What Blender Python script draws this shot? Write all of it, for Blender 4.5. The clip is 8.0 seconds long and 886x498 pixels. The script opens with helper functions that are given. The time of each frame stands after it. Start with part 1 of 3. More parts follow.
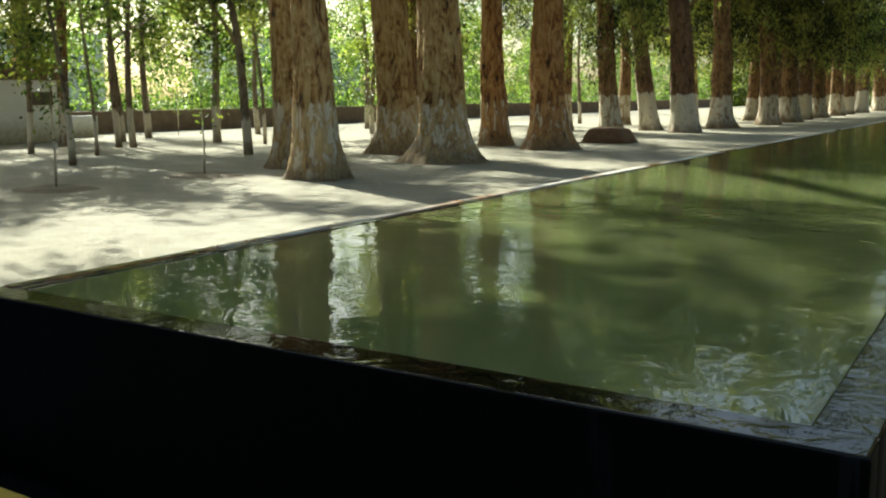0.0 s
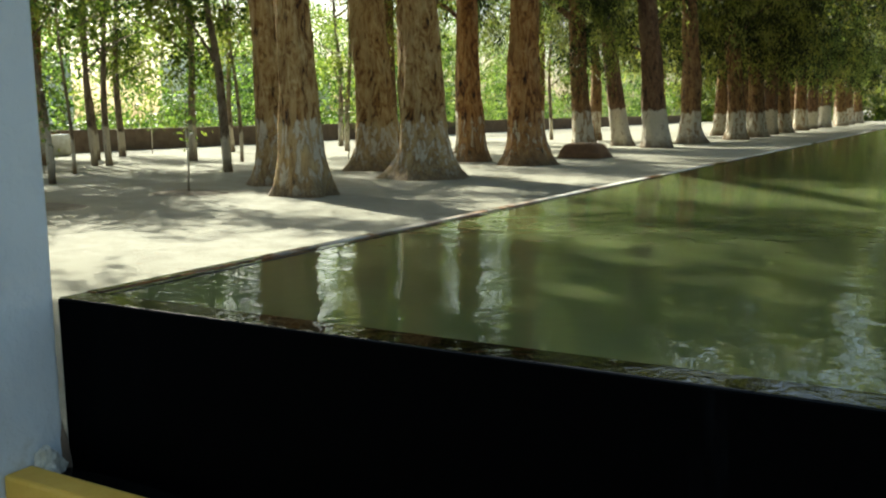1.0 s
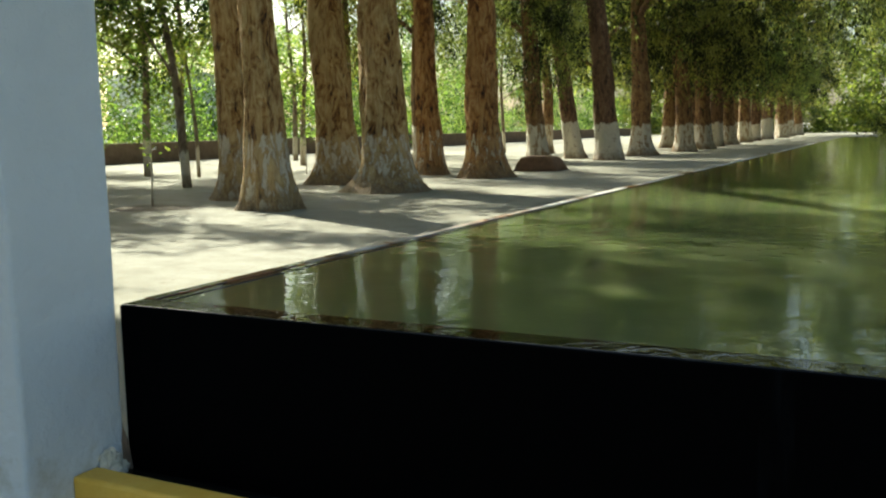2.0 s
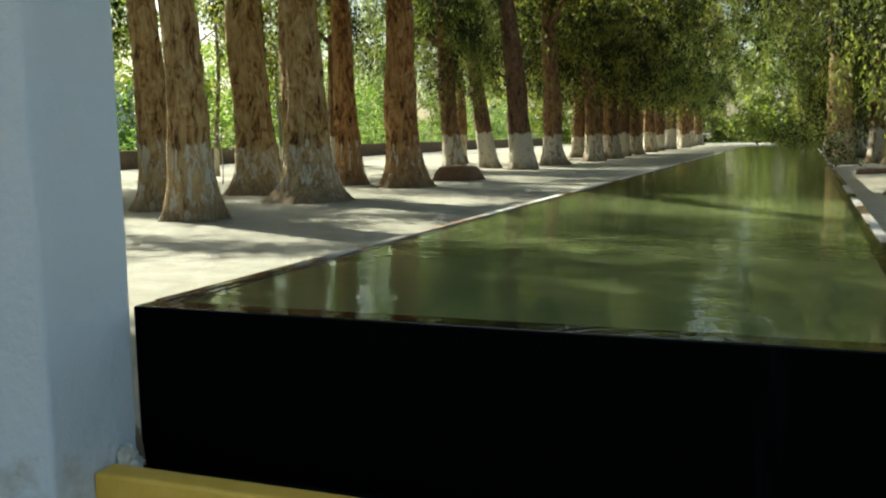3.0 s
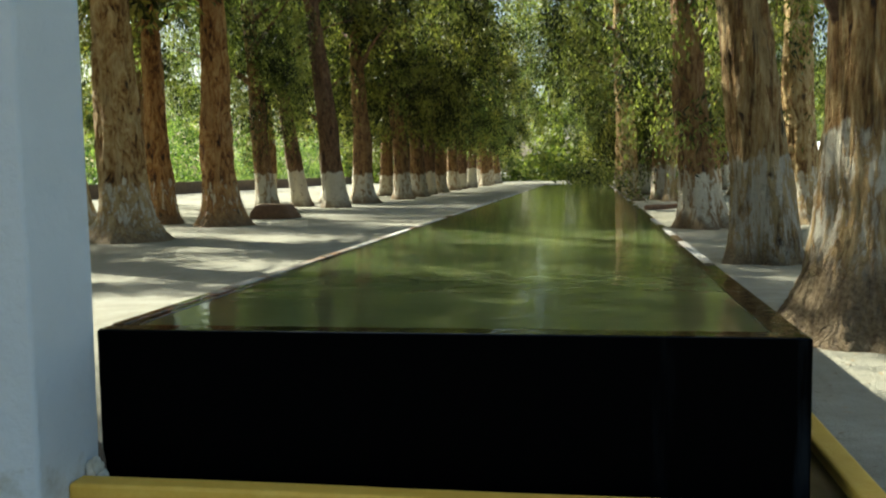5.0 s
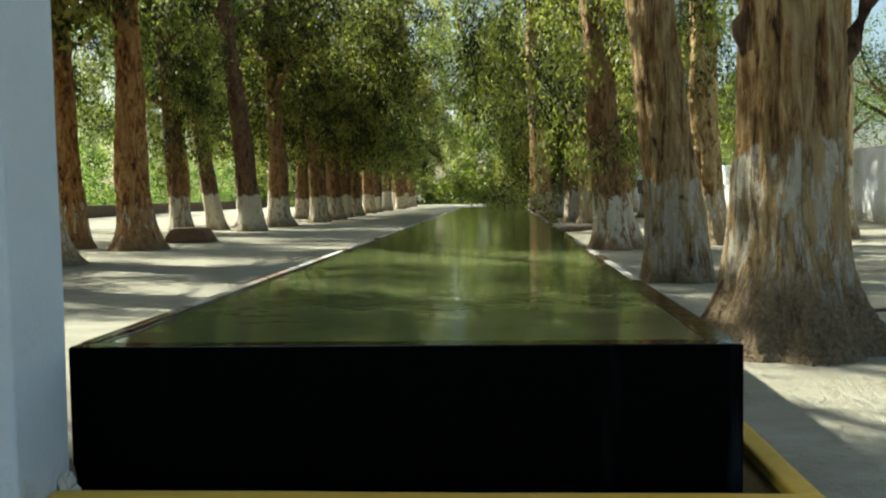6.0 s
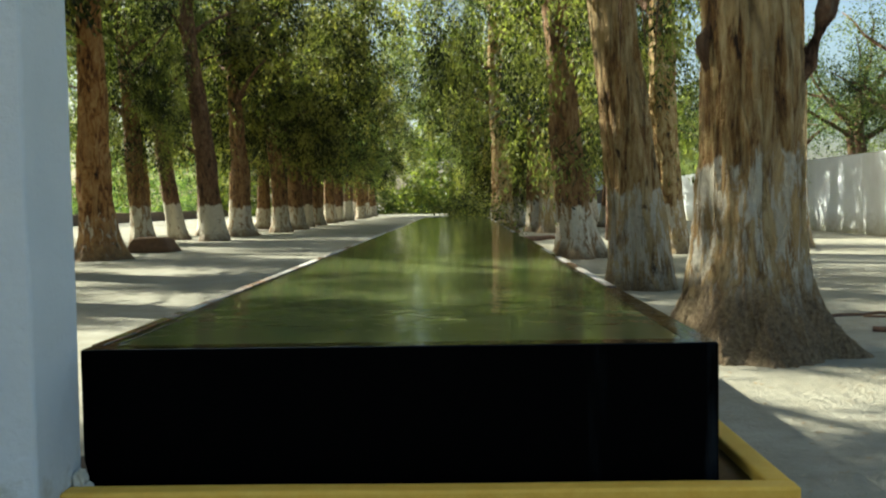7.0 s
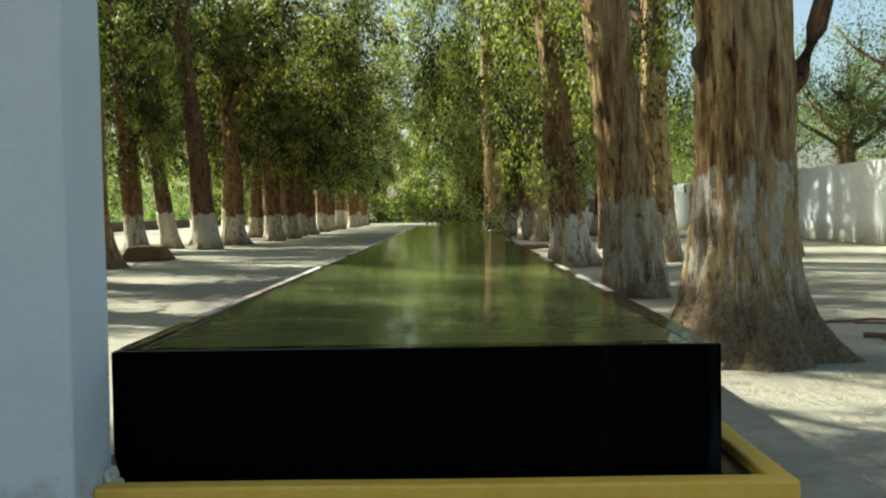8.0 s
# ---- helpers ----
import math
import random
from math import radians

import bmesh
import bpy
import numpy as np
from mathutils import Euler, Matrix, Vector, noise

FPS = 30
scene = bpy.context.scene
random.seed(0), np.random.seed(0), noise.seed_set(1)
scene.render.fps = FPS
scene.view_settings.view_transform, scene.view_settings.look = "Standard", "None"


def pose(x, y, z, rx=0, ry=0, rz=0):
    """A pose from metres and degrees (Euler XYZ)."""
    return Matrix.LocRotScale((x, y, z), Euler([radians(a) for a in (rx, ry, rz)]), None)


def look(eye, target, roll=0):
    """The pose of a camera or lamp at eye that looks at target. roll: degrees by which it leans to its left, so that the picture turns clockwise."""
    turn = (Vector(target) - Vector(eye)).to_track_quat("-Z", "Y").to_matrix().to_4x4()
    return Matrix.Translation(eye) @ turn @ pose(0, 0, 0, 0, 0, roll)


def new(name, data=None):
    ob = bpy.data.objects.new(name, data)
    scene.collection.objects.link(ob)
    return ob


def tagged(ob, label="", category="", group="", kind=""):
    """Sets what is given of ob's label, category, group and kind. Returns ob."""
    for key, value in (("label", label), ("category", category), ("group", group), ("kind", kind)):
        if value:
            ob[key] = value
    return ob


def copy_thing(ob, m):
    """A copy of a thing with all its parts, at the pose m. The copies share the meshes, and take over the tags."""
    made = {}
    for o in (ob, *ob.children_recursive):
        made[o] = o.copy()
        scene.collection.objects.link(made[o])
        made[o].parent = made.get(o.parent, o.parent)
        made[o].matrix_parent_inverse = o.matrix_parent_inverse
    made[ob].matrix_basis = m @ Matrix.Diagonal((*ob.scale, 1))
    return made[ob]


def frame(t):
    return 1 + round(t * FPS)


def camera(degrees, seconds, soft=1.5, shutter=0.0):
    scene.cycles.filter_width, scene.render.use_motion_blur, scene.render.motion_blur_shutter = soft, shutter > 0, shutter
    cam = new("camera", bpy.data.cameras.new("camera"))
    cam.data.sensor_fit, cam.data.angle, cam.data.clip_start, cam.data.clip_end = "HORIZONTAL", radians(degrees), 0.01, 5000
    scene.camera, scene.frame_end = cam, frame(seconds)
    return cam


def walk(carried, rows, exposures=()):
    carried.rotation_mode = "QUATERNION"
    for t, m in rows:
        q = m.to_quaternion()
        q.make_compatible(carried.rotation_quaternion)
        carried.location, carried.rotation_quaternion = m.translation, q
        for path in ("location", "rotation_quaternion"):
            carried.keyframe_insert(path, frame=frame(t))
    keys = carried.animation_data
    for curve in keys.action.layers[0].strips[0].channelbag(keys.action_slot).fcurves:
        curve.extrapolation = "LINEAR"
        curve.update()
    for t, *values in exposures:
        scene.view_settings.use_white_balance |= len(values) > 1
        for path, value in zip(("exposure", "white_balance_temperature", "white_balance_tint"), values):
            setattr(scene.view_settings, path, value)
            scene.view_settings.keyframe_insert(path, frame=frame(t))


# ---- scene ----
cam = camera(51.5, 8.0, 2.2)
PATH = [
    (0, (2.721, -1.562, 1.47), (1.665, 0.104, 1.144), -0.4),
    (0.5, (2.629, -1.701, 1.453), (1.598, -0.014, 1.153), -0.4),
    (1, (2.521, -1.863, 1.45), (1.521, -0.155, 1.16), -0.7),
    (2.5, (2.227, -2.332, 1.445), (1.402, -0.528, 1.195), -1.0),
    (3, (2.131, -2.5, 1.444), (1.404, -0.653, 1.201), -1.0),
    (3.5, (2.055, -2.667, 1.444), (1.413, -0.787, 1.217), -1.1),
    (4, (1.973, -2.839, 1.449), (1.434, -0.924, 1.246), -1.0),
    (4.5, (1.901, -2.995, 1.454), (1.458, -1.053, 1.271), -0.8),
    (5, (1.824, -3.148, 1.452), (1.507, -1.18, 1.285), -0.9),
    (6.5, (1.603, -3.514, 1.453), (1.528, -1.518, 1.349), -0.9),
    (7, (1.54, -3.63, 1.453), (1.498, -1.633, 1.353), -0.9),
    (7.5, (1.487, -3.73, 1.454), (1.453, -1.732, 1.363), -0.9),
    (8, (1.438, -3.809, 1.451), (1.417, -1.811, 1.37), -0.9),
]
walk(cam, [(t, look(eye, target, roll)) for t, eye, target, roll in PATH], [(0.0, 1.55, 6450, -3.0), (8.0, 1.55, 6450, -3.0)])

# ---- light ----
SUN_TO = Vector((-0.715, 0.36, 0.595)).normalized()      # towards the sun: over the left-hand grove, slightly ahead
world = bpy.data.worlds.new("daylight")
scene.world = world
world.use_nodes = True
wn = world.node_tree
sky = wn.nodes.new("ShaderNodeTexSky")
sky.sky_type = "NISHITA"
sky.sun_disc = False
sky.sun_elevation = math.asin(SUN_TO.z)
sky.sun_rotation = math.atan2(SUN_TO.x, SUN_TO.y)
sky.dust_density = 3.0
bg = wn.nodes["Background"]
bg.inputs["Strength"].default_value = 0.075
wn.links.new(sky.outputs[0], bg.inputs["Color"])
sun = new("sun", bpy.data.lights.new("sun", "SUN"))
sun.data.energy = 5.0
sun.data.angle = radians(0.6)
sun.data.color = (1.0, 0.95, 0.86)
sun.matrix_world = look(SUN_TO * 60, (0, 0, 0))


# ---- materials ----
class Mat:
    """A node material with short calls for the nodes that recur."""

    def __init__(self, name, rough=0.8, metal=0.0, ior=1.45):
        self.m = bpy.data.materials.new(name)
        self.m.use_nodes = True
        self.t = self.m.node_tree
        self.b = self.t.nodes["Principled BSDF"]
        self.b.inputs["Roughness"].default_value = rough
        self.b.inputs["Metallic"].default_value = metal
        self.b.inputs["IOR"].default_value = ior
        self.co = self.n("ShaderNodeTexCoord")

    def n(self, kind, **values):
        node = self.t.nodes.new(kind)
        for key, v in values.items():
            node.inputs[key].default_value = v
        return node

    def link(self, a, b):
        self.t.links.new(a, b)

    def mapped(self, scale=(1, 1, 1), kind="Object"):
        node = self.n("ShaderNodeMapping", Scale=scale)
        self.link(self.co.outputs[kind], node.inputs["Vector"])
        return node.outputs[0]

    def noise(self, scale, detail=4.0, rough=0.55, stretch=(1, 1, 1), kind="Object", warp=0.0):
        node = self.n("ShaderNodeTexNoise", Scale=scale, Detail=detail, Roughness=rough, Distortion=warp)
        self.link(self.mapped(stretch, kind), node.inputs["Vector"])
        return node.outputs["Fac"]

    def ramp(self, fac, *stops):
        node = self.n("ShaderNodeValToRGB")
        el = node.color_ramp.elements
        while len(el) < len(stops):
            el.new(0.5)
        for e, (p, c) in zip(el, stops):
            e.position, e.color = p, (*c, 1) if len(c) == 3 else c
        self.link(fac, node.inputs[0])
        return node.outputs[0]

    def grey(self, fac, lo, hi, a=0.0, b=1.0):
        node = self.n("ShaderNodeMapRange")
        node.inputs["From Min"].default_value, node.inputs["From Max"].default_value = lo, hi
        node.inputs["To Min"].default_value, node.inputs["To Max"].default_value = a, b
        self.link(fac, node.inputs["Value"])
        return node.outputs[0]

    def math(self, op, a, b):
        node = self.n("ShaderNodeMath")
        node.operation = op
        for i, v in enumerate((a, b)):
            if isinstance(v, (int, float)):
                node.inputs[i].default_value = v
            else:
                self.link(v, node.inputs[i])
        return node.outputs[0]

    def mix(self, fac, a, b, mode="MIX"):
        node = self.n("ShaderNodeMix")
        node.data_type, node.blend_type = "RGBA", mode
        for socket, v in ((node.inputs[0], fac), (node.inputs[6], a), (node.inputs[7], b)):
            if isinstance(v, (int, float)):
                socket.default_value = v
            elif isinstance(v, tuple):
                socket.default_value = (*v, 1)
            else:
                self.link(v, socket)
        return node.outputs[2]

    def z(self):
        node = self.n("ShaderNodeSeparateXYZ")
        self.link(self.co.outputs["Object"], node.inputs[0])
        return node.outputs

    def colour(self, c):
        self.link(c, self.b.inputs["Base Color"]) if not isinstance(c, tuple) else setattr(self.b.inputs["Base Color"], "default_value", (*c, 1))

    def rough(self, r):
        self.link(r, self.b.inputs["Roughness"])

    def bump(self, *heights, strength=0.5, distance=0.02):
        total = heights[0]
        for h in heights[1:]:
            total = self.math("ADD", total, h)
        node = self.n("ShaderNodeBump", Strength=strength, Distance=distance)
        self.link(total, node.inputs["Height"])
        self.link(node.outputs[0], self.b.inputs["Normal"])


def dirt_material():
    m = Mat("packed_sandy_dirt", 0.95)
    big = m.noise(0.22, 5)
    mid = m.noise(1.7, 6, 0.65, (1, 1.5, 1))
    fine = m.noise(38, 4, 0.7)
    clods = m.noise(11, 5, 0.7, warp=0.5)
    tracks = m.noise(2.4, 5, 0.6, (2.2, 0.35, 1), warp=0.7)
    col = m.ramp(mid, (0.25, (0.235, 0.212, 0.158)), (0.5, (0.325, 0.302, 0.232)), (0.75, (0.40, 0.377, 0.30)))
    col = m.mix(m.grey(big, 0.42, 0.68), col, (0.275, 0.250, 0.178))
    col = m.mix(m.grey(tracks, 0.56, 0.70, 0, 0.35), col, (0.20, 0.175, 0.125))
    col = m.mix(m.grey(clods, 0.60, 0.70, 0, 0.5), col, (0.17, 0.14, 0.095))
    col = m.mix(m.grey(fine, 0.58, 0.78, 0, 0.55), col, (0.13, 0.10, 0.06))
    m.colour(col)
    m.bump(m.math("MULTIPLY", fine, 0.5), mid, clods, m.math("MULTIPLY", tracks, 0.8), strength=0.8, distance=0.045)
    return m.m


def bark_material(name, tones, white_top=0.0, wear=0.5, foot_top=0.3, fibre=0.42, size=4.6, relief=0.10, fissures=0.3):
    """Shedding eucalyptus bark in long strips; below white_top a worn coat of lime wash over it."""
    m = Mat(name, 0.9)
    strips = m.noise(size, 6, 0.62, (1, 1, 0.45 if size < 5 else 0.12), warp=1.3)
    fine = m.noise(15, 6, 0.70, (1, 1, 0.20), warp=0.8)
    patch = m.noise(1.3, 4, 0.55, (1, 1, 0.40))
    peel = m.noise(2.6, 5, 0.6, (1, 1, 0.22), warp=0.8)
    dark, brown, tan, pale = tones
    blend = m.math("ADD", m.math("MULTIPLY", fine, fibre), m.math("MULTIPLY", strips, 1 - fibre))
    # bark tones by strip; the darkest one also paints shade into the crevices
    col = m.ramp(blend, (0.375, dark), (0.432, brown), (0.505, tan), (0.61, pale))
    col = m.mix(m.grey(peel, 0.56, 0.60, 0, 0.72), col, m.mix(m.grey(fine, 0.3, 0.7), tan, pale))
    col = m.mix(m.grey(patch, 0.57, 0.66, 0, 0.55), col, m.mix(m.grey(fine, 0.40, 0.55), dark, brown))
    knots = m.n("ShaderNodeTexVoronoi", Scale=1.9)
    m.link(m.mapped((1, 1, 0.6)), knots.inputs["Vector"])
    rim = m.math("ADD", knots.outputs["Distance"], m.grey(fine, 0.3, 0.7, -0.06, 0.06))
    col = m.mix(m.grey(rim, 0.07, 0.15, 0.92, 0), col, (0.022, 0.011, 0.006))
    wave = m.noise(size * 0.75, 2, 0.5, (1, 1, 0.085), warp=0.5)
    crack = m.grey(m.math("ABSOLUTE", m.math("SUBTRACT", wave, 0.5), 0), 0.004, 0.036, 1, 0)
    crack = m.math("MULTIPLY", crack, m.grey(m.noise(2.1, 3), 0.40, 0.58))
    col = m.mix(m.math("MULTIPLY", crack, fissures), col, dark)
    slant = m.n("ShaderNodeMapping", Scale=(1, 1, 0.42), Rotation=(0.55, 0.45, 0.0))
    m.link(m.co.outputs["Object"], slant.inputs["Vector"])
    scar = m.n("ShaderNodeTexNoise", Scale=5.2, Detail=3.0, Roughness=0.6, Distortion=0.6)
    m.link(slant.outputs[0], scar.inputs["Vector"])
    scars = scar.outputs["Fac"]
    col = m.mix(m.grey(scars, 0.665, 0.71, 0, 0.9), col, m.mix(m.grey(fine, 0.4, 0.6), dark, brown))
    x, y, z = m.z()
    if white_top:
        each = m.grey(m.n("ShaderNodeObjectInfo").outputs["Random"], 0, 1, -0.16, 0.16)
        edge = m.math("ADD", m.math("ADD", z, each), m.grey(m.noise(4, 4, 0.6, (1, 1, 0.3)), 0.3, 0.7, -0.08 - 0.10 * wear, 0.08 + 0.10 * wear))
        cover = m.grey(edge, white_top - 0.03, white_top + 0.03, 1, 0)
        chips = m.grey(m.math("ADD", m.math("MULTIPLY", blend, 0.6), m.math("MULTIPLY", m.noise(8, 6, 0.7, (1, 1, 0.22)), 0.4)), 0.62 - 0.16 * wear, 0.665 - 0.16 * wear, 1, 0.02)
        foot = m.grey(m.math("ADD", z, m.grey(patch, 0.3, 0.7, -0.25, 0.25)), foot_top - 0.3, foot_top, 0.12, 1)
        white = m.mix(m.noise(14, 5, 0.7), (0.46, 0.39, 0.28), (0.80, 0.74, 0.60))
        col = m.mix(m.math("MULTIPLY", m.math("MULTIPLY", m.math("MULTIPLY", cover, chips), foot), m.grey(crack, 0, 1, 1, 1 - 0.8 * fissures)), col, white)
    soil = m.grey(m.math("ADD", z, m.grey(m.noise(5, 4), 0.3, 0.7, -0.15, 0.15)), foot_top - 0.28, foot_top + 0.15, 0.8, 0)
    col = m.mix(soil, col, m.mix(m.grey(m.noise(26, 6, 0.75), 0.38, 0.62), (0.085, 0.055, 0.03), (0.30, 0.225, 0.135)))
    m.colour(col)
    m.bump(strips, m.math("MULTIPLY", fine, 0.6), m.grey(scars, 0.60, 0.68, 0, -0.35), m.math("MULTIPLY", crack, -0.5 * fissures), m.math("MULTIPLY", m.noise(60, 3, 0.6, (1, 1, 0.4)), 0.25), strength=1.0, distance=relief)
    return m.m


def leaf_material(name, dark, mid, light, glow=0.5):
    m = Mat(name, 0.48)
    geo = m.n("ShaderNodeNewGeometry")
    r = geo.outputs["Random Per Island"]
    # clump-sized noise paints sunlit and shaded foliage tones into the leaf colour
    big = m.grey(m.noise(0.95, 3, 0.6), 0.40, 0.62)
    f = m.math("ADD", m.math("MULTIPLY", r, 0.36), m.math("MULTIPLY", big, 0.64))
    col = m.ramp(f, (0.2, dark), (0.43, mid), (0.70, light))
    own = m.n("ShaderNodeObjectInfo").outputs["Random"]
    col = m.mix(1.0, col, m.ramp(own, (0.0, (1.24, 1.0, 0.74)), (0.5, (1.12, 1.0, 0.80)), (1.0, (0.92, 1.0, 0.92))), "MULTIPLY")
    m.colour(col)
    tr = m.n("ShaderNodeBsdfTranslucent")
    m.link(m.mix(1.0, col, (1.5, 1.8, 0.85), "MULTIPLY"), tr.inputs["Color"])
    mixer = m.n("ShaderNodeMixShader", Fac=glow)
    m.link(m.b.outputs[0], mixer.inputs[1])
    m.link(tr.outputs[0], mixer.inputs[2])
    m.link(mixer.outputs[0], m.t.nodes["Material Output"].inputs[0])
    return m.m


def plaster_material(name, base, stain, rough=0.85, dirt_top=0.5):
    m = Mat(name, rough)
    a, b = m.noise(1.3, 5), m.noise(14, 5, 0.6)
    col = m.mix(m.grey(a, 0.40, 0.72, 0, 0.5), base, stain)
    col = m.mix(m.grey(b, 0.62, 0.8, 0, 0.3), col, stain)
    x, y, z = m.z()
    rise = m.math("ADD", z, m.grey(m.noise(6, 5, 0.65), 0.3, 0.7, -0.22, 0.22))
    col = m.mix(m.grey(rise, 0.02, dirt_top, 0.8, 0), col, (0.30, 0.26, 0.13))
    m.colour(col)
    m.bump(m.noise(26, 5, 0.6), m.math("MULTIPLY", m.noise(3.5, 3), 2.5), strength=0.6, distance=0.014)
    return m.m


def simple(name, a, b, scale=6.0, rough=0.8, bump=0.3, stretch=(1, 1, 1)):
    m = Mat(name, rough)
    n1, n2 = m.noise(scale, 5, 0.6, stretch), m.noise(scale * 7, 4, 0.6, stretch)
    m.colour(m.mix(m.grey(m.math("ADD", m.math("MULTIPLY", n1, 0.65), m.math("MULTIPLY", n2, 0.35)), 0.35, 0.65), a, b))
    m.bump(n1, m.math("MULTIPLY", n2, 0.5), strength=bump, distance=0.01)
    return m.m


def black_stone():
    m = Mat("wet_black_stone", 0.35)
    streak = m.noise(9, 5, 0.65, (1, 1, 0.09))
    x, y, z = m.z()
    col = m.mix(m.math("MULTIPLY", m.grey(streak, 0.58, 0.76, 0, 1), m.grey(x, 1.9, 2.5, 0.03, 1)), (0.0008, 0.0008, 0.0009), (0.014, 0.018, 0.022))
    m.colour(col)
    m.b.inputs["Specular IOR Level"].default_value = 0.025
    m.rough(m.grey(streak, 0.45, 0.75, 0.6, 0.35))
    m.bump(m.noise(30, 4), strength=0.2, distance=0.004)
    return m.m


def film_material():
    """Black stone under a running film of water."""
    m = Mat("black_stone_under_water_film", 0.03, ior=1.33)
    m.colour((0.003, 0.003, 0.0025))
    m.b.inputs["Specular IOR Level"].default_value = 0.33
    m.bump(m.noise(9, 2, 0.5, warp=1.5), m.math("MULTIPLY", m.noise(3, 2), 1.5), strength=0.16, distance=0.02)
    return m.m


def rim_material(name, lo, hi, rusty, lime):
    """The lip of the tank: black under a film of water, crusted pale with lime further back."""
    m = Mat(name, 0.25, ior=1.33)
    x, y, z = m.z()
    run = m.math("ADD", y, m.grey(m.noise(1.1, 4, 0.6), 0.3, 0.7, -1.2, 1.2))
    crust = m.grey(run, 1.2, 2.6, 0, 1)
    patch = m.grey(m.noise(0.9, 4, 0.55), lo, hi, 0.05, 1)
    f = m.math("MULTIPLY", crust, patch)
    rust = m.mix(m.grey(m.noise(7, 4), 0.4, 0.6), (0.04, 0.019, 0.010), rusty)
    m.colour(m.mix(f, rust, lime))
    m.rough(m.grey(f, 0, 1, 0.12, 0.7))
    m.bump(m.noise(24, 4), strength=0.3, distance=0.006)
    return m.m


def water_material(name, body_a, body_b):
    m = Mat(name, 0.015, ior=1.33)
    m.colour(m.mix(m.noise(0.5, 3), body_a, body_b))
    m.b.inputs["Subsurface Weight"].default_value = 1.0
    m.b.inputs["Subsurface Radius"].default_value = (0.8, 1.0, 0.6)
    m.b.inputs["Subsurface Scale"].default_value = 0.35
    ripple = m.noise(7.5, 2.0, 0.5, (1.0, 1.0, 1), warp=0.6)
    swell = m.noise(2.2, 2, 0.5, warp=0.4)
    calm = m.grey(m.noise(0.35, 2), 0.35, 0.65, 0.45, 1.0)
    m.bump(m.math("MULTIPLY", ripple, calm), m.math("MULTIPLY", swell, 2.2), strength=0.085, distance=0.03)
    return m.m


DIRT = dirt_material()
TAN = ((0.030, 0.012, 0.004), (0.245, 0.122, 0.035), (0.43, 0.275, 0.110), (0.60, 0.455, 0.235))
RED = ((0.020, 0.008, 0.004), (0.165, 0.066, 0.019), (0.38, 0.185, 0.060), (0.54, 0.345, 0.155))
DARK = ((0.022, 0.010, 0.005), (0.085, 0.040, 0.019), (0.17, 0.088, 0.044), (0.25, 0.16, 0.09))
BROWN_BARK = ((0.020, 0.009, 0.004), (0.115, 0.052, 0.020), (0.235, 0.125, 0.048), (0.36, 0.225, 0.105))
BARK_BIG = bark_material("pale_shedding_bark_lime_washed", TAN, 1.95, 0.98, 0.72, 0.36, 7.0, 0.16, 0.5)
BARK_PALE = bark_material("pale_twisted_bark_lime_washed", TAN, 1.56, 0.86, 0.28, 0.40, 6.0, 0.20, 0.6)
BARK_TAN = bark_material("tan_shedding_bark_lime_washed", TAN, 1.25, 1.02, 0.3, 0.26)
BARK_RED = bark_material("red_brown_bark_lime_washed", RED, 1.30, 1.22, 0.3, 0.30)
BARK_WHITE = bark_material("dark_bark_with_fresh_lime_wash", DARK, 1.52, 0.45)
BARK_MID = bark_material("brown_bark_with_lime_wash", BROWN_BARK, 1.5, 0.72)
BARK_LIMB = bark_material("dark_limb_bark", DARK)
BARK_YOUNG = bark_material("young_stem_bark_lime_washed", ((0.04, 0.026, 0.016), (0.13, 0.09, 0.06), (0.22, 0.165, 0.11), (0.33, 0.27, 0.20)), 1.1, 0.5)
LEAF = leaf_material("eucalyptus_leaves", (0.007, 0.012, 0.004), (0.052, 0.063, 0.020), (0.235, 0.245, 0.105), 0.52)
LEAF_GARDEN = leaf_material("small_grey_green_leaves", (0.028, 0.045, 0.024), (0.080, 0.115, 0.060), (0.18, 0.225, 0.12), 0.5)
LEAF_BRIGHT = leaf_material("young_bright_leaves", (0.022, 0.040, 0.014), (0.080, 0.112, 0.036), (0.21, 0.235, 0.085), 0.58)
LEAF_FAR = leaf_material("far_foliage", (0.045, 0.070, 0.024), (0.10, 0.14, 0.045), (0.19, 0.22, 0.085), 0.5)
LITTER = leaf_material("dry_fallen_leaves", (0.07, 0.04, 0.02), (0.16, 0.10, 0.05), (0.28, 0.20, 0.11), 0.1)
COLUMN = plaster_material("white_plaster", (0.66, 0.68, 0.68), (0.52, 0.545, 0.55), dirt_top=0.42)
WHITE_WALL = plaster_material("white_painted_wall", (0.78, 0.80, 0.81), (0.64, 0.66, 0.66), dirt_top=0.9)
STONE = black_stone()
RIM = rim_material("lime_crusted_wet_rim", 0.36, 0.52, (0.28, 0.11, 0.03), (0.58, 0.55, 0.48))
RIM_DARK = rim_material("dark_wet_rim_with_lime_patches", 0.49, 0.62, (0.085, 0.045, 0.022), (0.42, 0.40, 0.36))
FILM = film_material()
YELLOW = simple("ochre_yellow_paint", (0.80, 0.44, 0.055), (0.87, 0.54, 0.09), 9, 0.6, 0.4)
WATER = water_material("murky_green_water", (0.102, 0.122, 0.046), (0.130, 0.151, 0.062))
CHANNEL = simple("near_black_channel_fill", (0.004, 0.004, 0.0035), (0.012, 0.011, 0.009), 5, 0.25)
LOW_WALL = simple("brown_weathered_masonry", (0.13, 0.085, 0.055), (0.23, 0.165, 0.11), 2.5, 0.9, 0.6)
BROWN = simple("dark_brown_roof_edge", (0.10, 0.05, 0.035), (0.17, 0.09, 0.06), 4)
